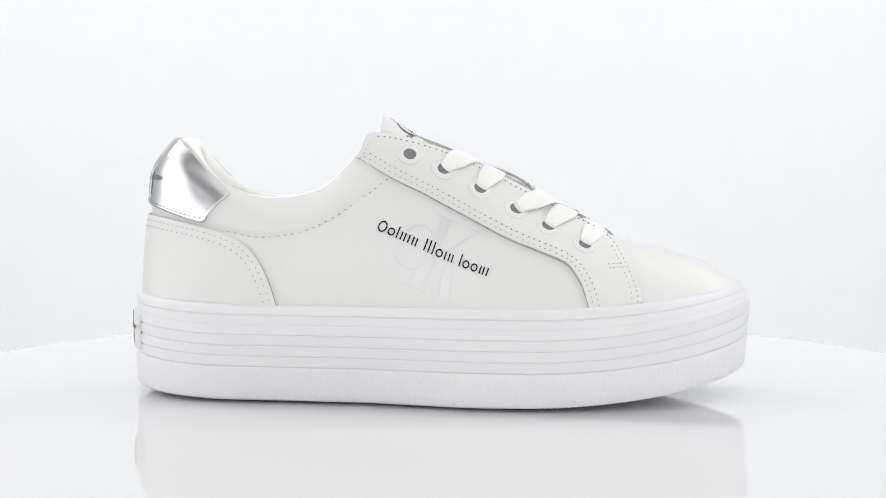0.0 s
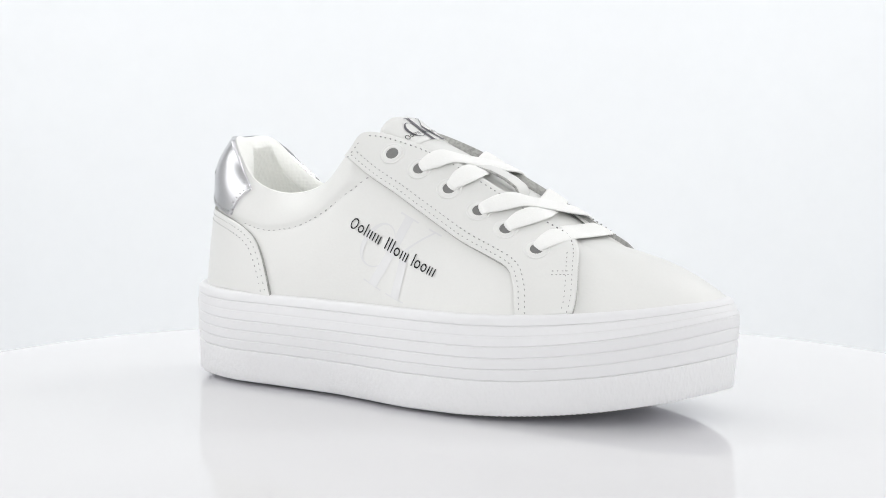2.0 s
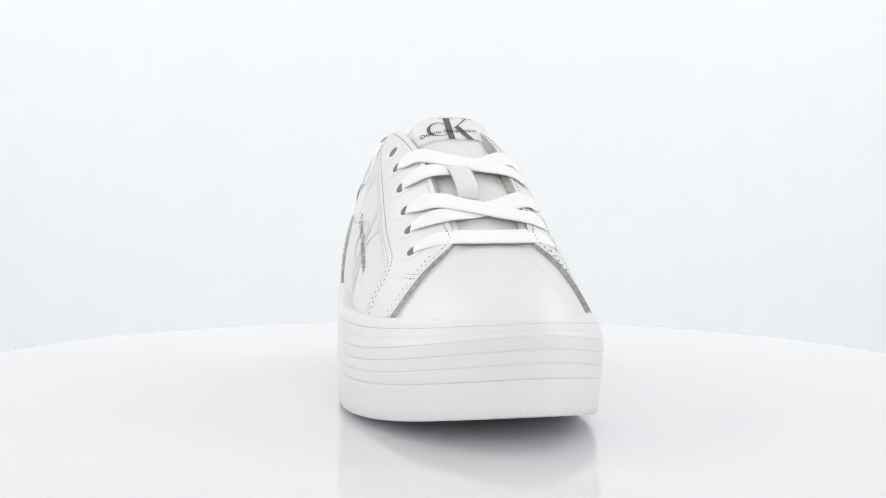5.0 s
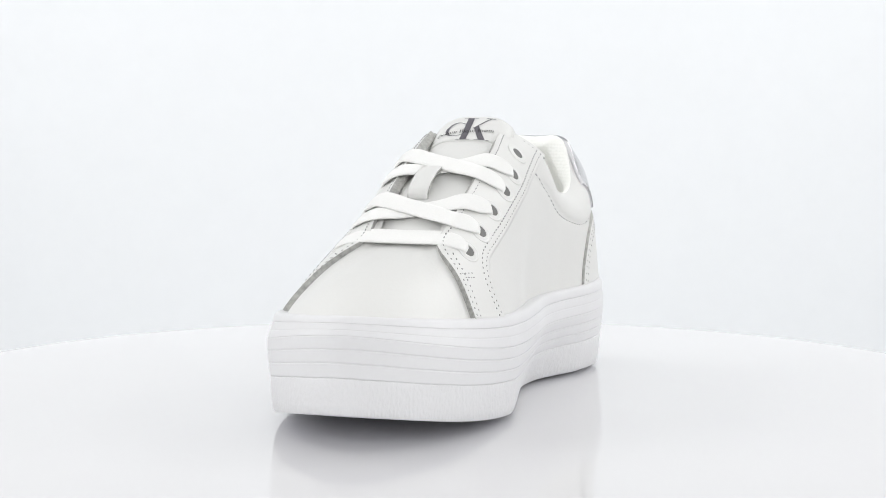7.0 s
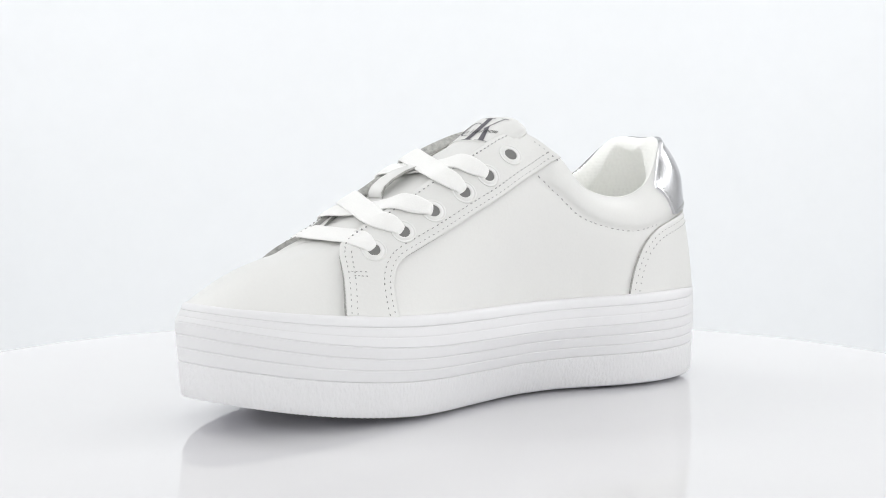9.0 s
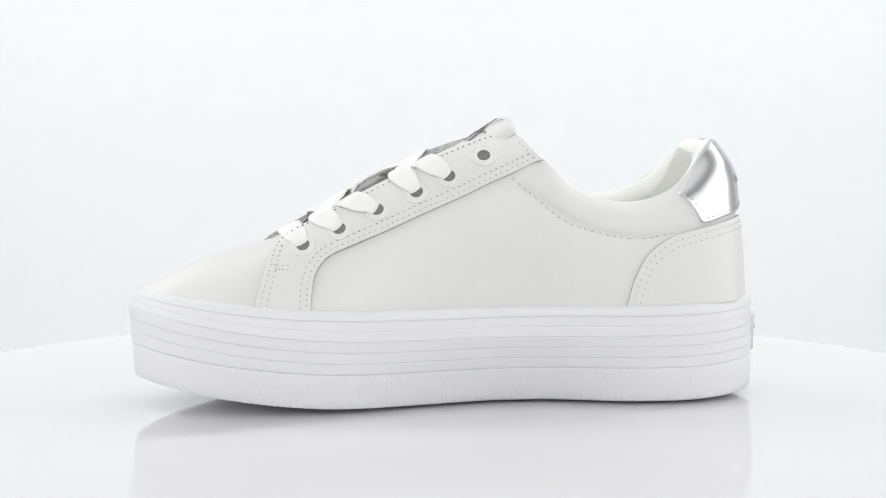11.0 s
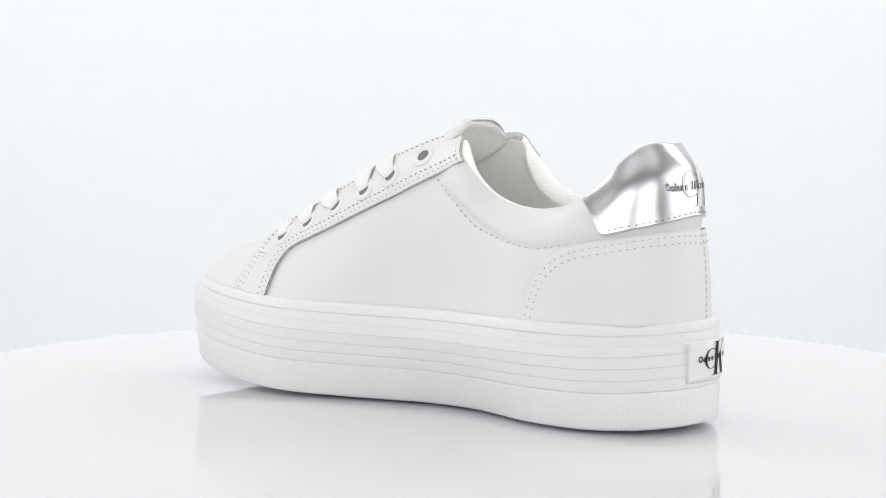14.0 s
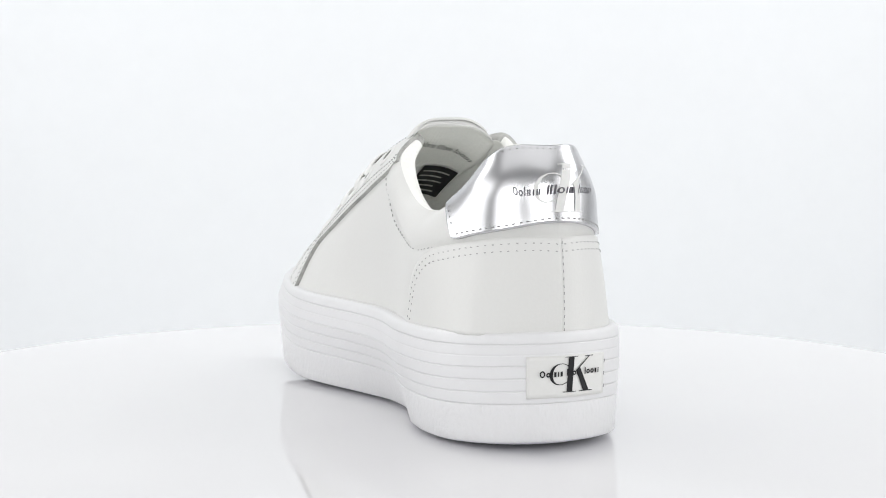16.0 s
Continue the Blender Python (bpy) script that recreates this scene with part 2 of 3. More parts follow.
def sole_steps():
    """Height and outward offset of the sole's wall, from the lip down: flat bands parted by fine grooves."""
    steps = [(-.0010, -.0150), (.0010, -.0095), (.0019, -.0062), (.0022, -.0036), (.0015, -.0016), (.0000, -.0007)]
    bands = [(-.0040, -.0006), (-.0095, -.0003), (-.0153, -.0001), (-.0215, .0002), (-.0276, .0003), (-.0337, .0001)]
    depth = [.0005, .0001, .0005, .00045, .00045, .0005]
    for (z, off), d in zip(bands, depth):
        steps += [(z + .0008, off + .00005), (z + .0002, off), (z, off - d), (z - .0002, off + .00005), (z - .0008, off + .00008)]
    return steps + [(-.0354, .0003), (-.0410, .0004), (-.0480, .0004), (-.0521, .0002), (-.0528, -.0003)]


SOLE_STEPS = sole_steps()


def lift(z):
    """The share of the toe's lift that each height of the sole takes."""
    return np.interp(-z, [-.002, .0095, .0153, .0215, .0276, .0337, .0528], [.72, 1.05, 1.25, 1.22, 1.16, 1.06, 1.12])


# how far the sole's wall draws in towards the ground, along the shoe: outer side, inner side with its arch
TUCK_OUTER = ((-.18, -.14, -.095, -.045, -.02, .01, .05, .10, .14), (.001, .0040, .0055, .0062, .0040, .0010, .0008, .0030, .0036))
TUCK_INNER = ((-.18, -.14, -.113, -.09, -.075, -.05, -.02, .02, .045, .07, .10, .14), (.001, .0040, .0057, .0085, .0115, .0155, .0155, .0120, .0080, .0045, .0036, .0036))


def wall_lean(p, z):
    """The sole wall's offset at the outline's points p and the height z."""
    toe = np.clip((p[:, 0] - .05) / .09, 0, 1)
    draft = np.where(p[:, 1] < .018, np.interp(p[:, 0], TUCK_OUTER[0], TUCK_OUTER[1]), np.interp(p[:, 0], TUCK_INNER[0], TUCK_INNER[1]))
    return -.0040 * toe * np.clip((z + .0153) / .0165, 0, 1) - draft * np.clip((-.0153 - z) / .0372, 0, 1)


def sole_ring(z, off, n=280):
    u = np.linspace(0, len(OUTLINE), n, endpoint=False)
    p = ring(OUTLINE, u)
    d = ring(OUTLINE, u + .05) - ring(OUTLINE, u - .05)
    d /= np.linalg.norm(d, axis=1)[:, None]
    lean = wall_lean(p, z)
    q = p + (off + lean)[:, None] * np.stack([d[:, 1], -d[:, 0]], 1)
    return np.stack([q[:, 0], q[:, 1], z + spring(q[:, 0]) * lift(z)], 1)


def make_sole(shoe):
    P = np.array([sole_ring(z, o) for z, o in SOLE_STEPS])
    k = [i for i, s in enumerate(SOLE_STEPS) if s[0] == -.0337][0]
    bm = bmesh.new()
    add_grid(bm, P[:k + 1], close_b=True)
    part("midsole", bm, RUBBER, shoe, "thick white rubber platform midsole with ribbed bands")
    fine = np.array([sole_ring(z, o, 1120) for z, o in SOLE_STEPS[k:]])
    fine[-2:, :, 2] += np.where(np.arange(1120) % 4 < 2, .00012, -.00022)
    bm = bmesh.new()
    add_grid(bm, fine, close_b=True)
    part("outsole", bm, RUBBER_TEX, shoe, "white stippled rubber outsole band")
    bm = bmesh.new()
    low = np.array([sole_ring(z, o) for z, o in ((-.0527, -.0003), (-.0529, -.0025), (-.0531, -.0090), (-.0532, -.0180))])
    low[1:, :, 2] -= (np.array([.0008, .0018, .0021])[:, None] * np.clip((.075 - low[1:, :, 0]) / .05, 0, 1))
    vs = add_grid(bm, low, close_b=True)
    bm.faces.new(vs[-1])
    part("tread", bm, TREAD, shoe, "grey-white tread under the sole")


def thick(u):
    d = np.abs(np.mod(np.asarray(u, float) + 12, 24) - 12)
    return np.interp(d, [0, 4.4, 5.4, 6, 12], [.012, .012, .007, .004, .003])


def span(u0, u1, n, v):
    return np.stack([np.linspace(u0, u1, n), np.full(n, float(v))], 1)


def make_upper(shoe):
    def sheet(name, u0, u1, n, rows, label, v0=-.06, v1=1.0):
        u, v = np.meshgrid(np.linspace(u0, u1, n), np.linspace(v0, v1, rows), indexing="ij")
        bm = bmesh.new()
        add_grid(bm, last(u, v) + normal(u, v) * puff(u, v)[..., None])
        return part(name, bm, LEATHER, shoe, label)
    sheet("vamp", 8.55, 15.5, 70, 30, "smooth white leather toe vamp", v1=1.13)
    sheet("quarter", 0, 8.6, 90, 46, "smooth white leather side panel with a printed emblem")
    sheet("quarter", 15.45, 24, 90, 46, "plain smooth white leather side panel")
    # rolled collar and lining
    u = np.linspace(0, 24, 200, endpoint=False)
    top, n1 = last(u, 1.0), normal(u, 1.0)
    up = last(u, 1.0) - last(u, .97)
    up /= np.linalg.norm(up, axis=1)[:, None]
    r = thick(u)[:, None] / 2
    far = np.abs(np.mod(u + 12, 24) - 12)
    crown = np.interp(far, [0, 1.6, 2.4, 5.2, 5.8, 24], [.36, .36, .45, .45, .8, .8])[:, None]
    rows = [top - n1 * r + r * (n1 * math.cos(a) + up * math.sin(a) * crown) for a in np.linspace(0, math.pi, 9)]
    for v in np.linspace(.95, .0, 14):
        rows.append(last(u, v) - normal(u, v) * thick(u)[:, None])
    P = np.array(rows)
    bm = bmesh.new()
    add_grid(bm, P, close_b=True, slot=lambda i, j: 1 if i < 7 and 5.7 < far[j] < 9.6 else 0)
    part("lining", bm, [LINING, EDGE], shoe, "pale padded textile collar lining")
    bm = bmesh.new()
    foot = last(u, .12) - normal(u, .12) * (thick(u)[:, None] - .001)
    foot[:, 2] = .010 + .6 * spring(foot[:, 0])
    bm.faces.new([bm.verts.new(world_of(p)) for p in foot])
    part("insole", bm, LINING, shoe)


# seams of the upper, in (u, v)
EYE_OUT_R = [(4.95, .985), (5.715, .737), (6.314, .624), (6.878, .536), (7.377, .46), (7.79, .416), (8.07, .357), (8.12, .22), (8.10, .10), (8.08, -.05)]
EYE_IN_R = [(5.55, 1.0), (6.0, 1.005), (6.6, 1.005), (7.2, 1.005), (7.8, 1.005), (8.5, 1.005), (9.30, .995), (9.52, .93), (9.5, .74), (9.28, .40), (9.03, -.05)]
EYE_OUT_L = [(19.05, .985), (18.389, .772), (17.735, .659), (17.094, .601), (16.49, .555), (16.057, .519), (15.727, .455), (15.669, .312), (15.755, .151), (15.88, -.05)]
EYE_IN_L = [(18.45, 1.0), (18.0, 1.005), (17.4, 1.005), (16.8, 1.005), (16.2, 1.005), (15.5, 1.005), (14.65, .995), (14.45, .93), (14.50, .74), (14.74, .40), (14.95, -.05)]
COUNTER_R = [(0, .475), (.7, .50), (1.288, .509), (1.95, .495), (2.379, .478), (2.635, .424), (2.816, .299), (2.914, .135), (2.945, -.05)]
COUNTER_L = [(24, .475), (23.4, .50), (22.843, .509), (22.133, .496), (21.6, .49), (21.286, .418), (21.131, .286), (21.07, .141), (21.06, -.05)]


TAB_HIGH = [(2.17, .84), (1.95, .905), (1.55, .965), (1.1, .985), (.5, .985), (0, .985), (-.6, .985), (-1.1, .985), (-1.5, .98), (-1.9, .91), (-2.06, .84)]


def make_overlays(shoe):
    for out, inner in ((EYE_OUT_R, EYE_IN_R), (EYE_OUT_L, EYE_IN_L)):
        a, b = on_last(out, 120), on_last(inner, 120)
        piece("eyestay", a, b, 30, .0022, [LEATHER, EDGE], shoe, "white leather eyestay with a raw grey cut edge", skirt=.0042, curl=.0008)
    for c, s in ((COUNTER_R, 0), (COUNTER_L, 24)):
        a = on_last(c, 90)
        b = on_last([(s, -.02), (c[-1][0] * .5 + s * .5, -.02), (c[-1][0], -.02)], 90)
        piece("heel_counter", a, b, 24, .0018, [LEATHER, EDGE], shoe, "white leather heel panel with double stitching", skirt=.0025)
    # the silver heel tab, from one side round to the other
    low = on_last([(1.83, .585), (1.74, .530), (1.51, .529), (.962, .548), (.3, .55), (0, .548), (-.3, .55), (-.7, .544), (-1.259, .538), (-1.66, .528), (-1.77, .585)], 180)
    high = on_last(TAB_HIGH, 180)
    piece("heel_tab", low, high, 44, .0026, [SILVER, SILVER], shoe, "mirror-bright silver foil heel tab", skirt=.003, under=0.5, dome=.0020)


TONGUE_MID = curve([(.097, .0362), (.08, .0470), (.06, .0585), (.03, .0738), (.005, .0860), (-.012, .0940), (-.0235, .1012), (-.031, .1062), (-.0370, .1074)], 60)


def tongue_at(x, k, h):
    """A place on the tongue: x along the shoe, k from -1 to 1 across it, h above its face."""
    i = float(np.interp(-x, -TONGUE_MID[:, 0], np.arange(60)))
    at = lambda j: np.array([np.interp(j, np.arange(60), TONGUE_MID[:, c]) for c in (0, 1)])
    d = at(min(i + .5, 59)) - at(max(i - .5, 0))
    d /= np.linalg.norm(d)
    up = np.array([-d[1], d[0]]) * (-1 if d[0] > 0 else 1)
    up = up if up[1] > 0 else -up
    f = i / 59
    half = np.interp(f, [0, .6, .9, .97, 1], [.022, .025, .0262, .0256, .0236])
    y = np.interp(f, [0, 1], [.0068, .0095]) + half * k
    drop = -np.interp(f, [0, .5, .8, 1], [.001, .005, .012, .013]) * (.6 * k ** 4 if k > 0 else -k ** 3) + h
    return np.array((at(i)[0] + up[0] * drop, y, at(i)[1] + up[1] * drop))


def make_tongue(shoe):
    w = np.linspace(-1, 1, 25)
    loops = [[tongue_at(x, k, 0) for k in w] + [tongue_at(x, k * .985, -.0038 * (1 - .6 * abs(k) ** 4)) for k in w[::-1]] for x in TONGUE_MID[::2, 0]]
    bm = bmesh.new()
    vs = add_grid(bm, np.array(loops), close_b=True, slot=lambda i, j: 0 if j < 25 else 1)
    bm.faces.new(vs[-1]), bm.faces.new(vs[0])
    part("tongue", bm, [LEATHER, LINING], shoe, "padded white leather tongue")


def make_sneaker():
    shoe = tagged(new("sneaker"), "white leather platform sneaker with silver heel tab and laces", "sneaker")
    make_sole(shoe)
    make_upper(shoe)
    make_overlays(shoe)
    make_tongue(shoe)
    make_eyelets(shoe)
    make_laces(shoe)
    make_stitching(shoe)
    make_marks(shoe)
    return shoe


# ---- eyelets, laces, seams and marks ----
EYELETS_R = [(6.342, .861), (6.79, .815), (7.277, .766), (7.734, .722), (8.16, .673), (8.634, .575)]
EYELETS_L = [(17.712, .852), (17.161, .783), (16.701, .757), (16.188, .755), (15.692, .701), (15.214, .62)]
FACE = .0022      # the eyestay's height over the last


def eyelet_frame(uv):
    p, n = last(*uv), normal(*uv)
    t = last(uv[0] + .05, uv[1]) - last(uv[0] - .05, uv[1])
    t /= np.linalg.norm(t)
    return p + n * FACE, n, t, np.cross(n, t)


def make_eyelets(shoe):
    for row in (EYELETS_R, EYELETS_L):
        for uv in row:
            c, n, t, b = eyelet_frame(uv)
            bm = bmesh.new()
            a = np.linspace(0, 2 * math.pi, 36, endpoint=False)
            P = np.array([[c + n * h + r * (t * math.cos(k) + b * math.sin(k)) for k in a]
                          for r, h in ((.0074, -.0010), (.0073, .0000), (.0070, .0002), (.0067, .0003), (.0062, .0002), (.0060, .00005), (.0058, .0002), (.0050, .0003), (.0044, .0006), (.0040, .0005), (.0036, .0001), (.0035, -.0006))])
            add_grid(bm, P, close_b=True)
            ringlet = part("eyelet", bm, EYELET, shoe, "off-white moulded eyelet ring")
            # a flat dark disc, its colour painting the shade inside the eyelet
            bm = bmesh.new()
            bm.faces.new([bm.verts.new(world_of(c + n * .0002 + .0037 * (t * math.cos(k) + b * math.sin(k)))) for k in a])
            part("hole", bm, HOLE_SHADE, ringlet)


def ribbon(bm, pts, ups, half, tall=.0010, n=60):
    """A flat lace along pts; ups are the ways its face looks, half its half width at each point."""
    q = curve(np.hstack([pts, ups, np.array(half)[:, None]]), n)
    p, u, w = q[:, :3], q[:, 3:6], q[:, 6]
    t = np.gradient(p, axis=0)
    t /= np.linalg.norm(t, axis=1)[:, None]
    side = np.cross(t, u)
    side /= np.linalg.norm(side, axis=1)[:, None]
    u = np.cross(side, t)
    ang = np.linspace(0, 2 * math.pi, 14, endpoint=False)
    P = np.array([[p[i] + side[i] * w[i] * np.sign(math.cos(a)) * abs(math.cos(a)) ** .7 + u[i] * tall * np.sign(math.sin(a)) * abs(math.sin(a)) ** .75 for a in ang] for i in range(n)])
    vs = add_grid(bm, P, close_b=True)
    bm.faces.new(vs[0]), bm.faces.new(vs[-1])


def make_laces(shoe):
    plane = np.array([.42, 0, .907])
    us = {"R": np.linspace(5.6, 9.42, 260), "L": np.linspace(18.4, 14.58, 260)}

    def station(side, row, aim):
        slide = np.array([.907, 0, -.42]) * (.0120 if row == 5 else .0085 if row > 2 else .0050)
        c, n, t, b = eyelet_frame((EYELETS_R if side == "R" else EYELETS_L)[row])
        edge = last(us[side], 1.0)
        k = edge[np.linalg.norm(edge - (c + .13 * (aim - c) + slide), axis=1).argmin()]
        way = k - c
        return c, n, k, way / np.linalg.norm(way)

    def hole(side, row):
        return eyelet_frame((EYELETS_R if side == "R" else EYELETS_L)[row])[0]
    for (s0, r0), (s1, r1), lift in ((("R", 2), ("L", 1), -.0014), (("R", 1), ("L", 2), .0003), (("R", 4), ("L", 3), -.0014), (("R", 3), ("L", 4), .0003), (("R", 5), ("L", 5), .0)):
        a, na, ka, wa = station(s0, r0, hole(s1, r1))
        b, nb, kb, wb = station(s1, r1, hole(s0, r0))
        rise = .0006 if r0 == 5 else .0014
        ea, eb = ka + plane * rise + na * .0016, kb + plane * rise + nb * .0016
        mid = (ea + eb) / 2 + plane * lift
        pts = np.array([a - na * .0008 + wa * .0004, a + na * .0019 + wa * .0036, a * .45 + ka * .55 + na * .0034, ea, ea * .72 + eb * .28 + plane * lift * .8, mid,
                        ea * .28 + eb * .72 + plane * lift * .8, eb, b * .45 + kb * .55 + nb * .0034, b + nb * .0019 + wb * .0036, b - nb * .0008 + wb * .0004])
        ups = np.array([na - wa * .9, na - wa * .5, na, plane * .6 + na * .4, plane, plane, plane, plane * .6 + nb * .4, nb, nb - wb * .5, nb - wb * .9])
        bm = bmesh.new()
        ribbon(bm, pts, ups, [.0034, .0044, .0062, .0072, .0073, .0071, .0073, .0072, .0062, .0044, .0034], n=90)
        part("lace", bm, LACE, shoe, "flat white woven lace")


def seam(shoe, name, uv, offset, height, step=.0034, long=.0011, wide=.00048, mat=None, label="", under=0.0):
    """A row of stitches at an offset from a (u, v) curve."""
    q = on_last(uv, 200)
    n = normal(q[:, 0], q[:, 1])
    p = last(q[:, 0], q[:, 1]) + n * (height + under * puff(q[:, 0], q[:, 1]))[:, None]
    t = np.gradient(p, axis=0)
    t /= np.linalg.norm(t, axis=1)[:, None]
    p = p + np.cross(n, t) * offset
    s = np.concatenate([[0], np.cumsum(np.linalg.norm(np.diff(p, axis=0), axis=1))])
    bm = bmesh.new()
    rnd = random.Random(7)
    for d in np.arange(step * .5, s[-1], step):
        d += rnd.uniform(-.1, .1) * step
        c, tt, nn = (np.array([np.interp(d, s, x[:, k]) for k in range(3)]) for x in (p, t, n))
        tt = tt + np.cross(nn, tt) * rnd.uniform(-.25, .25)
        b = np.cross(nn, tt)
        lo = [bm.verts.new(world_of(c + tt * x * long / 2 + b * y * wide / 2 - nn * .0006)) for x, y in ((-1, -1), (1, -1), (1, 1), (-1, 1))]
        hi = [bm.verts.new(world_of(c + tt * x * long / 2.6 + b * y * wide / 2.6 + nn * .00012)) for x, y in ((-1, -1), (1, -1), (1, 1), (-1, 1))]
        bm.faces.new(hi)
        for k in range(4):
            bm.faces.new((lo[k], lo[(k + 1) % 4], hi[(k + 1) % 4], hi[k]))
    ob = part(name, bm, mat or HOLE, shoe, label, smooth=False)
    return tagged(ob, kind="stuff")


def cut(uv, s0, s1):
    """The part of a (u, v) curve between two shares of its length."""
    q = on_last(uv, 101)
    return q[int(s0 * 100):int(s1 * 100) + 1:4]


COLLAR_R = [(5.715, .737), (4.912, .708), (4.168, .692), (3.601, .644), (3.108, .609), (2.585, .546), (2.1, .51)]
COLLAR_L = [(18.385, .757), (18.882, .714), (19.481, .665), (20.11, .645), (20.69, .615), (21.262, .567), (21.8, .515)]
TAB_LOW = [(1.74, .530), (1.51, .529), (.962, .548), (.3, .55), (0, .548), (-.3, .55), (-.7, .544), (-1.259, .538), (-1.66, .528)]


def make_stitching(shoe):
    up = FACE + .0001
    for out, inner, collar, counter, g in ((EYE_OUT_R, EYE_IN_R, COLLAR_R, COUNTER_R, 1), (EYE_OUT_L, EYE_IN_L, COLLAR_L, COUNTER_L, -1)):
        seam(shoe, "stitching", cut(out, .02, 1), .0026 * g, up)
        seam(shoe, "stitching", cut(out, .03, 1), .0060 * g, up)
        seam(shoe, "stitching", cut(inner, .04, 1), -.0032 * g, up + .0002)
        seam(shoe, "stitching", cut(inner, .80, 1), -.0066 * g, up)
        back = [out[0], ((out[0][0] + inner[0][0]) / 2, 1.0), inner[0]]
        seam(shoe, "stitching", back, -.0032 * g, up)
        t0, t1 = ((8.80, .395), (9.14, .42)) if g > 0 else ((15.17, .42), (14.86, .45))
        seam(shoe, "stitching", [t0, ((t0[0] + t1[0]) / 2, (t0[1] + t1[1]) / 2), t1], 0, up, step=.0026)
        seam(shoe, "stitching", [t0, ((t0[0] + t1[0]) / 2, (t0[1] + t1[1]) / 2), t1], -.0026 * g, up, step=.0022)
        seam(shoe, "stitching", collar, 0, .0003, step=.0042, long=.0017, under=1)
        seam(shoe, "stitching", cut(counter, .0, .97), -.0032 * g, .0019, step=.0040)
        seam(shoe, "stitching", cut(counter, .0, .97), -.0068 * g, .0019, step=.0040)
    seam(shoe, "stitching", [(0, .47), (0, .3), (0, .15), (0, 0)], .0006, .0018, step=.0036, long=.0018)
    seam(shoe, "stitching", TAB_LOW, -.0020, .0028, step=.0036, long=.0019, wide=.0008, under=.5)
    seam(shoe, "stitching", TAB_HIGH[1:-1], .0022, .0027, step=.0034, under=.5)
    seam(shoe, "stitching", [(1.84, .60), (1.96, .68), (2.15, .82)], .0022, .0028, step=.0036, under=.5)
    seam(shoe, "stitching", [(-1.77, .60), (-1.87, .68), (-2.02, .82)], -.0022, .0028, step=.0036, under=.5)


def quads(bm, shapes, place, n=5):
    """Thin printed quads, each cut fine enough to follow the surface. place(x, y) gives the point."""
    for s in shapes:
        a, b, c, d = (np.array(p, float) for p in s)
        P = np.array([[place(*((a * (1 - i) + b * i) * (1 - j) + (d * (1 - i) + c * i) * j)) for j in np.linspace(0, 1, n)] for i in np.linspace(0, 1, n)])
        add_grid(bm, P)


def ring_quads(cx, cy, rx, ry, thin, fat, lean=0.0, a0=0, a1=360, n=28):
    """A broken ring, fatter on its near side."""
    out = []
    for k in range(n):
        q = []
        for ang, inner in ((k, 0), (k + 1, 0), (k + 1, 1), (k, 1)):
            a = radians(a0 + (a1 - a0) * ang / n)
            w = (thin + (fat - thin) * (0.5 - 0.5 * math.cos(a))) * inner
            x, y = (rx - w) * math.cos(a), (ry - w * .4) * math.sin(a)
            q.append((cx + x + lean * y, cy + y))
        out.append(q)
    return out


def word_blocks(x0, y0, x1, y1, tall, thin, blocks, thin_up=None):
    """A line of small plain rings and bars in place of writing; a space parts two groups."""
    start, d = np.array((x0, y0), float), np.array((x1 - x0, y1 - y0), float)
    width = {"O": 10, "o": 8, "n": 7, "H": 7.5, "l": 3.4, "i": 3.4, " ": 4}
    total, thin_up = sum(width[c] for c in blocks), thin_up or thin
    unit = np.linalg.norm(d) / total
    along = d / np.linalg.norm(d)
    up = np.array((-along[1], along[0]))
    out, at = [], 0
    for c in blocks:
        high = tall if c in "OHl" else tall * .68
        a0, a1 = (at + .7) * unit, (at + width[c] - .7) * unit
        if c in "Oo":
            mid, r, h = (a0 + a1) / 2, (a1 - a0) / 2, high / 2
            for k in range(16):
                turn = [radians(22.5 * (k + e)) for e in (0, 1)]
                rim = [(r, h, turn[0]), (r, h, turn[1]), (r - thin, h - thin_up, turn[1]), (r - thin, h - thin_up, turn[0])]
                out.append([start + along * (mid + p * math.cos(a)) + up * (h + q * math.sin(a)) for p, q, a in rim])
        elif c != " ":
            for a in ((a0 + a1) / 2 - thin / 2,) if c in "li" else (a0 + thin / 2, a1 - 1.5 * thin):
                out.append([start + along * p + up * q for p, q in ((a, 0), (a + thin, 0), (a + thin, high), (a, high))])
        at += width[c]
    return out


WORDS = "Oolnin Hloin looni"


def emblem(lean):
    """The monogram's plain shapes, about 2 x 2 units: an open ring, a stem with caps, a thin and a broad slanted bar."""
    f = lambda x, y: (x + lean * y, y)
    box = lambda x0, x1, y0, y1: (f(x0, y0), f(x1, y0), f(x1, y1), f(x0, y1))
    bars = [box(.04, .32, -.90, .90), box(-.13, .49, .90, .94), box(-.13, .49, -.94, -.90),
            (f(.40, .10), f(.45, .07), f(1.10, .90), f(1.04, .90)), box(.86, 1.29, .90, .94),
            (f(.45, .14), f(.62, .33), f(1.16, -.90), f(.86, -.90)), box(.67, 1.36, -.94, -.90)]
    return bars + ring_quads(-.28, 0, .50, .56, .035, .15, lean, 42, 322)


def print_on(shoe, name, shapes, place, mat, label):
    bm = bmesh.new()
    quads(bm, shapes, place)
    ob = part(name, bm, mat, shoe, label)
    return tagged(ob, kind="stuff") if name == "wordmark" else ob


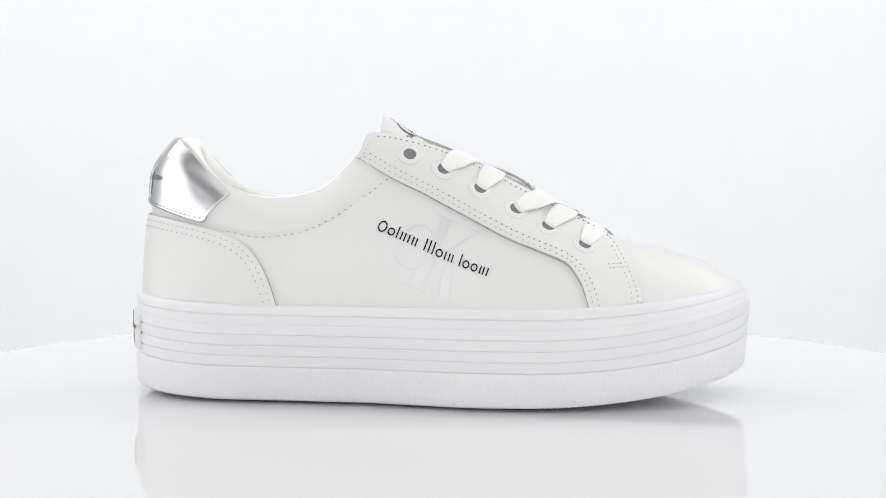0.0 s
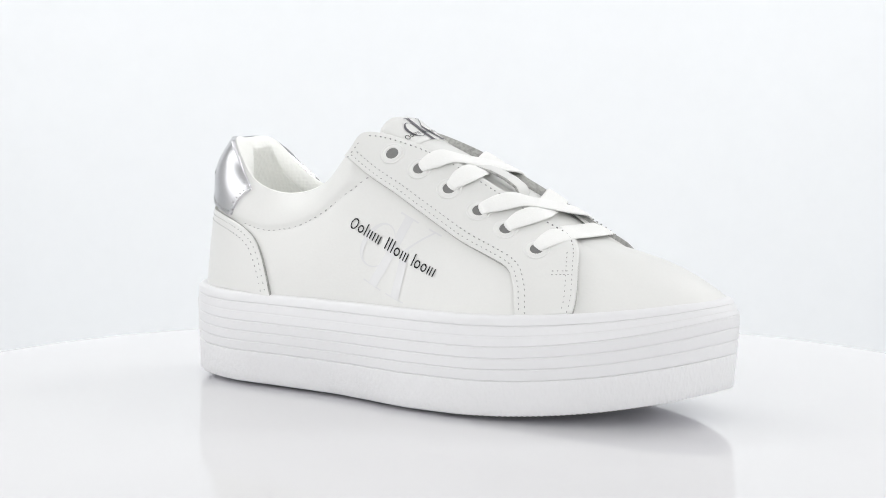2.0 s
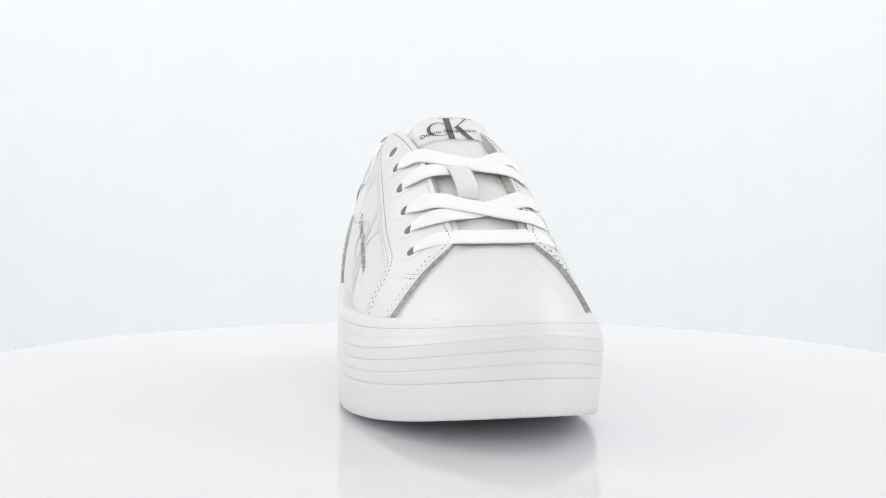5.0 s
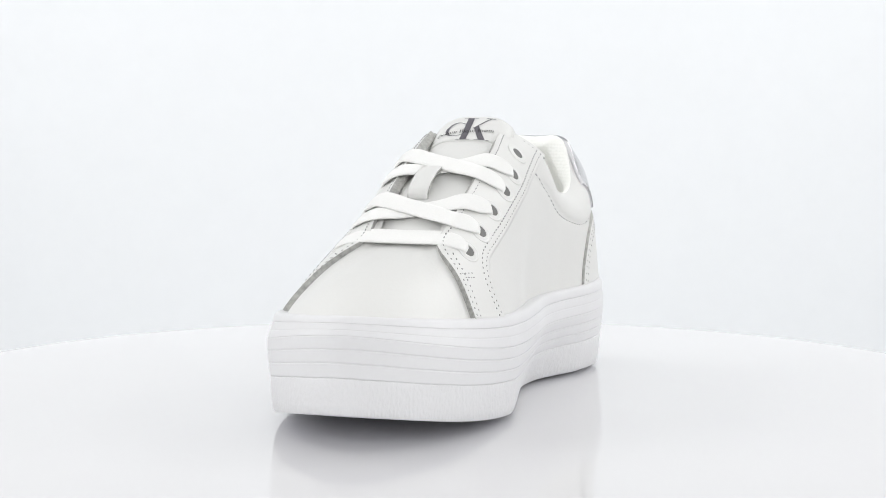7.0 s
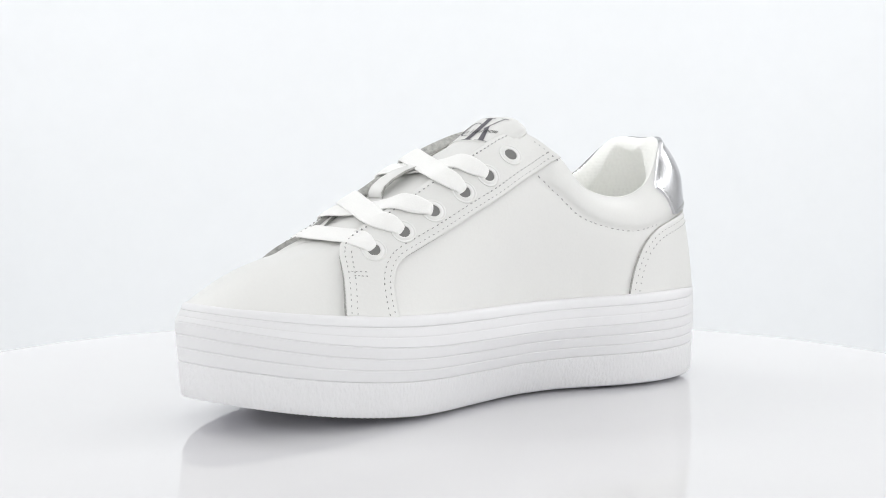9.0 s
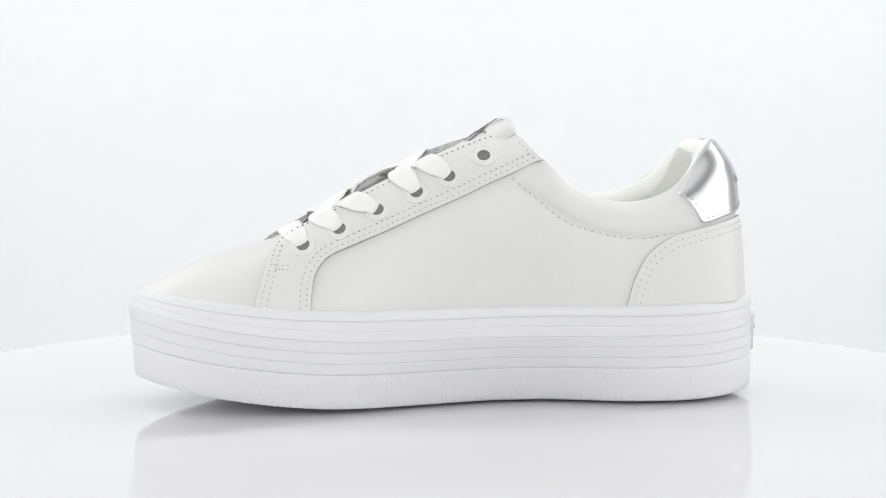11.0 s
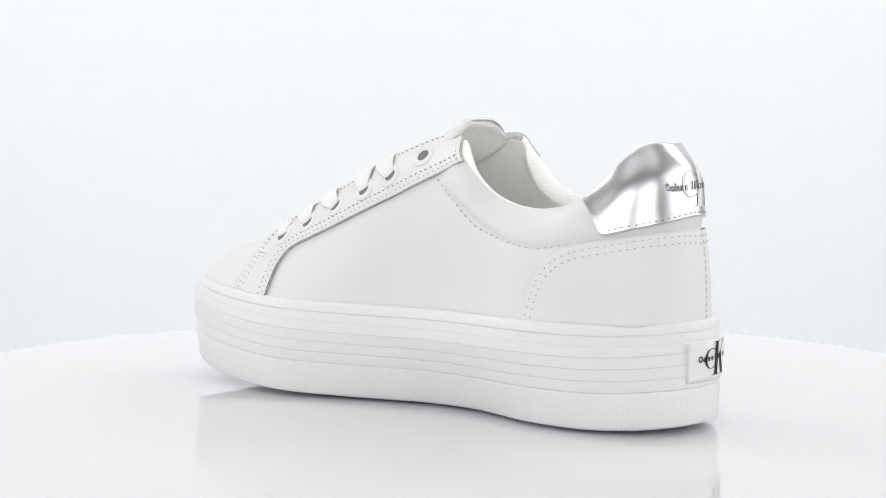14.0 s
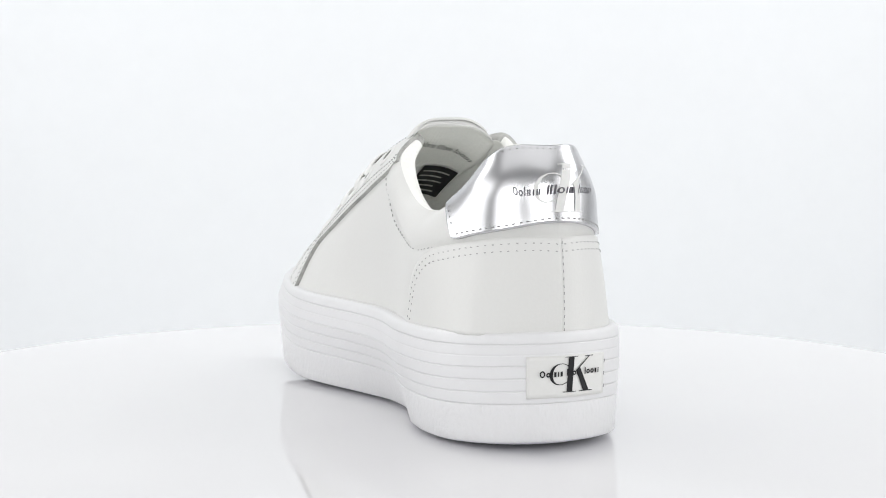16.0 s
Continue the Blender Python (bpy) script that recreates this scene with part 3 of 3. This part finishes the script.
def make_marks(shoe):
    # side panel: pearl monogram under a black line of lettering
    def side(x, y, h):
        u = 5.9638 + 1.0319 * x + .3578 * y - .0318 * x * x + .0366 * x * y + .0285 * y * y
        v = .3282 + .0101 * x + .3280 * y + .0191 * x * x - .0123 * y * y
        return last(u, v) + normal(u, v) * (h + puff(u, v))
    turn = math.cos(radians(-22)), math.sin(radians(-22))
    tilt = lambda x, y: (turn[0] * x - turn[1] * y, turn[1] * x + turn[0] * y)

    def mono(x, y):
        a, b = tilt(x * .68, y * .70)
        return side(a - .14 + .03 * y, b + .05, .00025)
    print_on(shoe, "monogram", emblem(.06), mono, PEARL, "pale pearl printed monogram shapes")
    print_on(shoe, "wordmark", word_blocks(-1.015, .452, .985, -.428, .205, .026, WORDS), lambda x, y: side(x, y, .0005), BLACK, "thin black printed line of bars")

    # silver tab
    def tab(x, y, h):
        x = min(x, .22 + .6 * (x - .22))
        u = 23.9779 + 1.5315 * x + .3126 * y + .7084 * x * x + .7134 * x * y + .1926 * y * y
        v = .7155 + .0089 * x + .3053 * y + .0614 * x * x + .0298 * x * y + .0308 * y * y
        w = np.clip((v - .548) / .417, 0, 1)
        return last(u, v) + normal(u, v) * (.0026 + h + .5 * puff(u, v) + .0020 * pillow(w))
    print_on(shoe, "monogram", emblem(0), lambda x, y: tab(x * .38 + .0, y * .44 + .01, .0003), EYELET, "white printed monogram shapes")
    print_on(shoe, "wordmark", word_blocks(-.66, -.12, .63, -.08, .15, .019, WORDS), lambda x, y: tab(x, y, .0004), GREY, "thin dark printed line of bars")

    # rubber tag on the back of the sole
    def tag(s, z, h):
        u = -.61 + 1.25 * s
        p = ring(OUTLINE, np.array([u]))[0]
        d = (ring(OUTLINE, np.array([u + .05])) - ring(OUTLINE, np.array([u - .05])))[0]
        d /= np.linalg.norm(d)
        q = p + (h + .0002 + float(wall_lean(p[None], z)[0])) * np.array((d[1], -d[0]))
        return np.array((q[0], q[1], z + float(spring(q[0]) * lift(z))))
    S, Z = np.linspace(0, 1, 24), np.linspace(-.0312, -.0105, 10)
    S2, Z2 = np.concatenate([[0], S, [1]]), np.concatenate([[Z[0]], Z, [Z[-1]]])
    P = np.array([[tag(s, z, -.001 if i in (0, 25) or j in (0, 11) else .0013) for j, z in enumerate(Z2)] for i, s in enumerate(S2)])
    bm = bmesh.new()
    add_grid(bm, P)
    plate = part("heel_tag", bm, LEATHER, shoe, "white rubber heel tag with black monogram shapes")
    print_on(plate, "monogram", emblem(.05), lambda x, y: tag(.46 + x * .265, -.0200 + y * .0094, .0017), BLACK, "black raised monogram shapes")
    print_on(plate, "wordmark", word_blocks(.14, -.0214, .90, -.0204, .0034, .014, WORDS, .0007), lambda x, y: tag(x, y, .0019), BLACK, "small black line of bars")

    # shade painted as grey patches where the ribs stop beside the tag, and the mould's parting line
    for z in (-.0153, -.0215, -.0276):
        print_on(shoe, "groove_end_shade", [((1.015, z - .0008), (1.045, z - .0008), (1.045, z + .0008), (1.015, z + .0008))], lambda x, y: tag(x, y, .0003), GREY, "dark patch painted for the shade at a rib's end")
    part_u = 20.05
    line = [((s, -.0515), (s + .008, -.0515), (s + .008, -.002), (s, -.002)) for s in ((part_u - 23 + .61) / 1.25,)]
    print_on(shoe, "mould_line", line, lambda x, y: tag(x, y, .0006), RUBBER, "fine moulding line on the sole")

    # label on the tongue, its loop, and the prints on its inner side
    k_of = lambda y: (y - .0093) / .0260
    bm = bmesh.new()
    X, Y = np.linspace(-.0350, -.0115, 12), np.linspace(-.0125, .0343, 18)
    X2, Y2 = np.concatenate([X[:1], X, X[-1:]]), np.concatenate([Y[:1], Y, Y[-1:]])
    add_grid(bm, np.array([[tongue_at(x, k_of(y), -.0005 if i in (0, 13) or j in (0, 19) else .0009) for j, y in enumerate(Y2)] for i, x in enumerate(X2)]))
    label = part("label", bm, LEATHER, shoe, "white leather tongue label with dark grey monogram")
    print_on(label, "monogram", emblem(0), lambda x, y: tongue_at(-.0212 - y * .0104, k_of(.0066 + x * .0140), .0012), GREY, "dark grey printed monogram shapes")
    print_on(label, "wordmark", word_blocks(-.009, -.0165, .026, -.0192, -.0030, .0004, WORDS, -.0004), lambda x, y: tongue_at(y, k_of(x), .0014), BLACK, "small black line of bars")
    bm = bmesh.new()
    prof = [(.0530, .0006), (.0524, .0032), (.049, .0056), (.042, .0066), (.033, .0062), (.024, .0042), (.017, .0008)]
    w = np.linspace(-.0036, .0096, 7)
    face = [[tongue_at(x, k_of(y), h) for y in w] for x, h in prof]
    back = [[tongue_at(x, k_of(y), h - .0016) for y in w] for x, h in prof]
    add_grid(bm, np.array([f + b[::-1] for f, b in zip(face, back)]), close_b=True, slot=lambda i, j: 1 if j in (6, 13) else 0)
    part("loop", bm, [LEATHER, EDGE], shoe, "small white leather lace loop on the tongue")
    print_on(shoe, "size_label", [((.010, .0085), (.010, -.0130), (.046, -.0155), (.046, .0085))], lambda x, y: tongue_at(x, k_of(y), -.0046), BLACK, "black size label inside the tongue")
    rows = [((.0155 + .006 * k, .0065), (.0155 + .006 * k, -.0105 + .0025 * (k % 2)), (.0172 + .006 * k, -.0105 + .0025 * (k % 2)), (.0172 + .006 * k, .0065)) for k in range(5)]
    print_on(shoe, "size_print", rows, lambda x, y: tongue_at(x, k_of(y), -.0049), EDGE, "pale lines printed on the size label")
    print_on(shoe, "wordmark", word_blocks(.027, -.016, -.012, -.006, .0042, .0005, WORDS), lambda x, y: tongue_at(y, k_of(x), -.0045), BLACK, "black line of bars inside the tongue")


studio()
turntable = make_turntable()
sneaker = make_sneaker()


def motions():
    for thing in (turntable, sneaker):
        walk(thing, [(k * .5, pose(0, 0, 0, 0, 0, TURN * k * .5)) for k in range(33)])


motions()
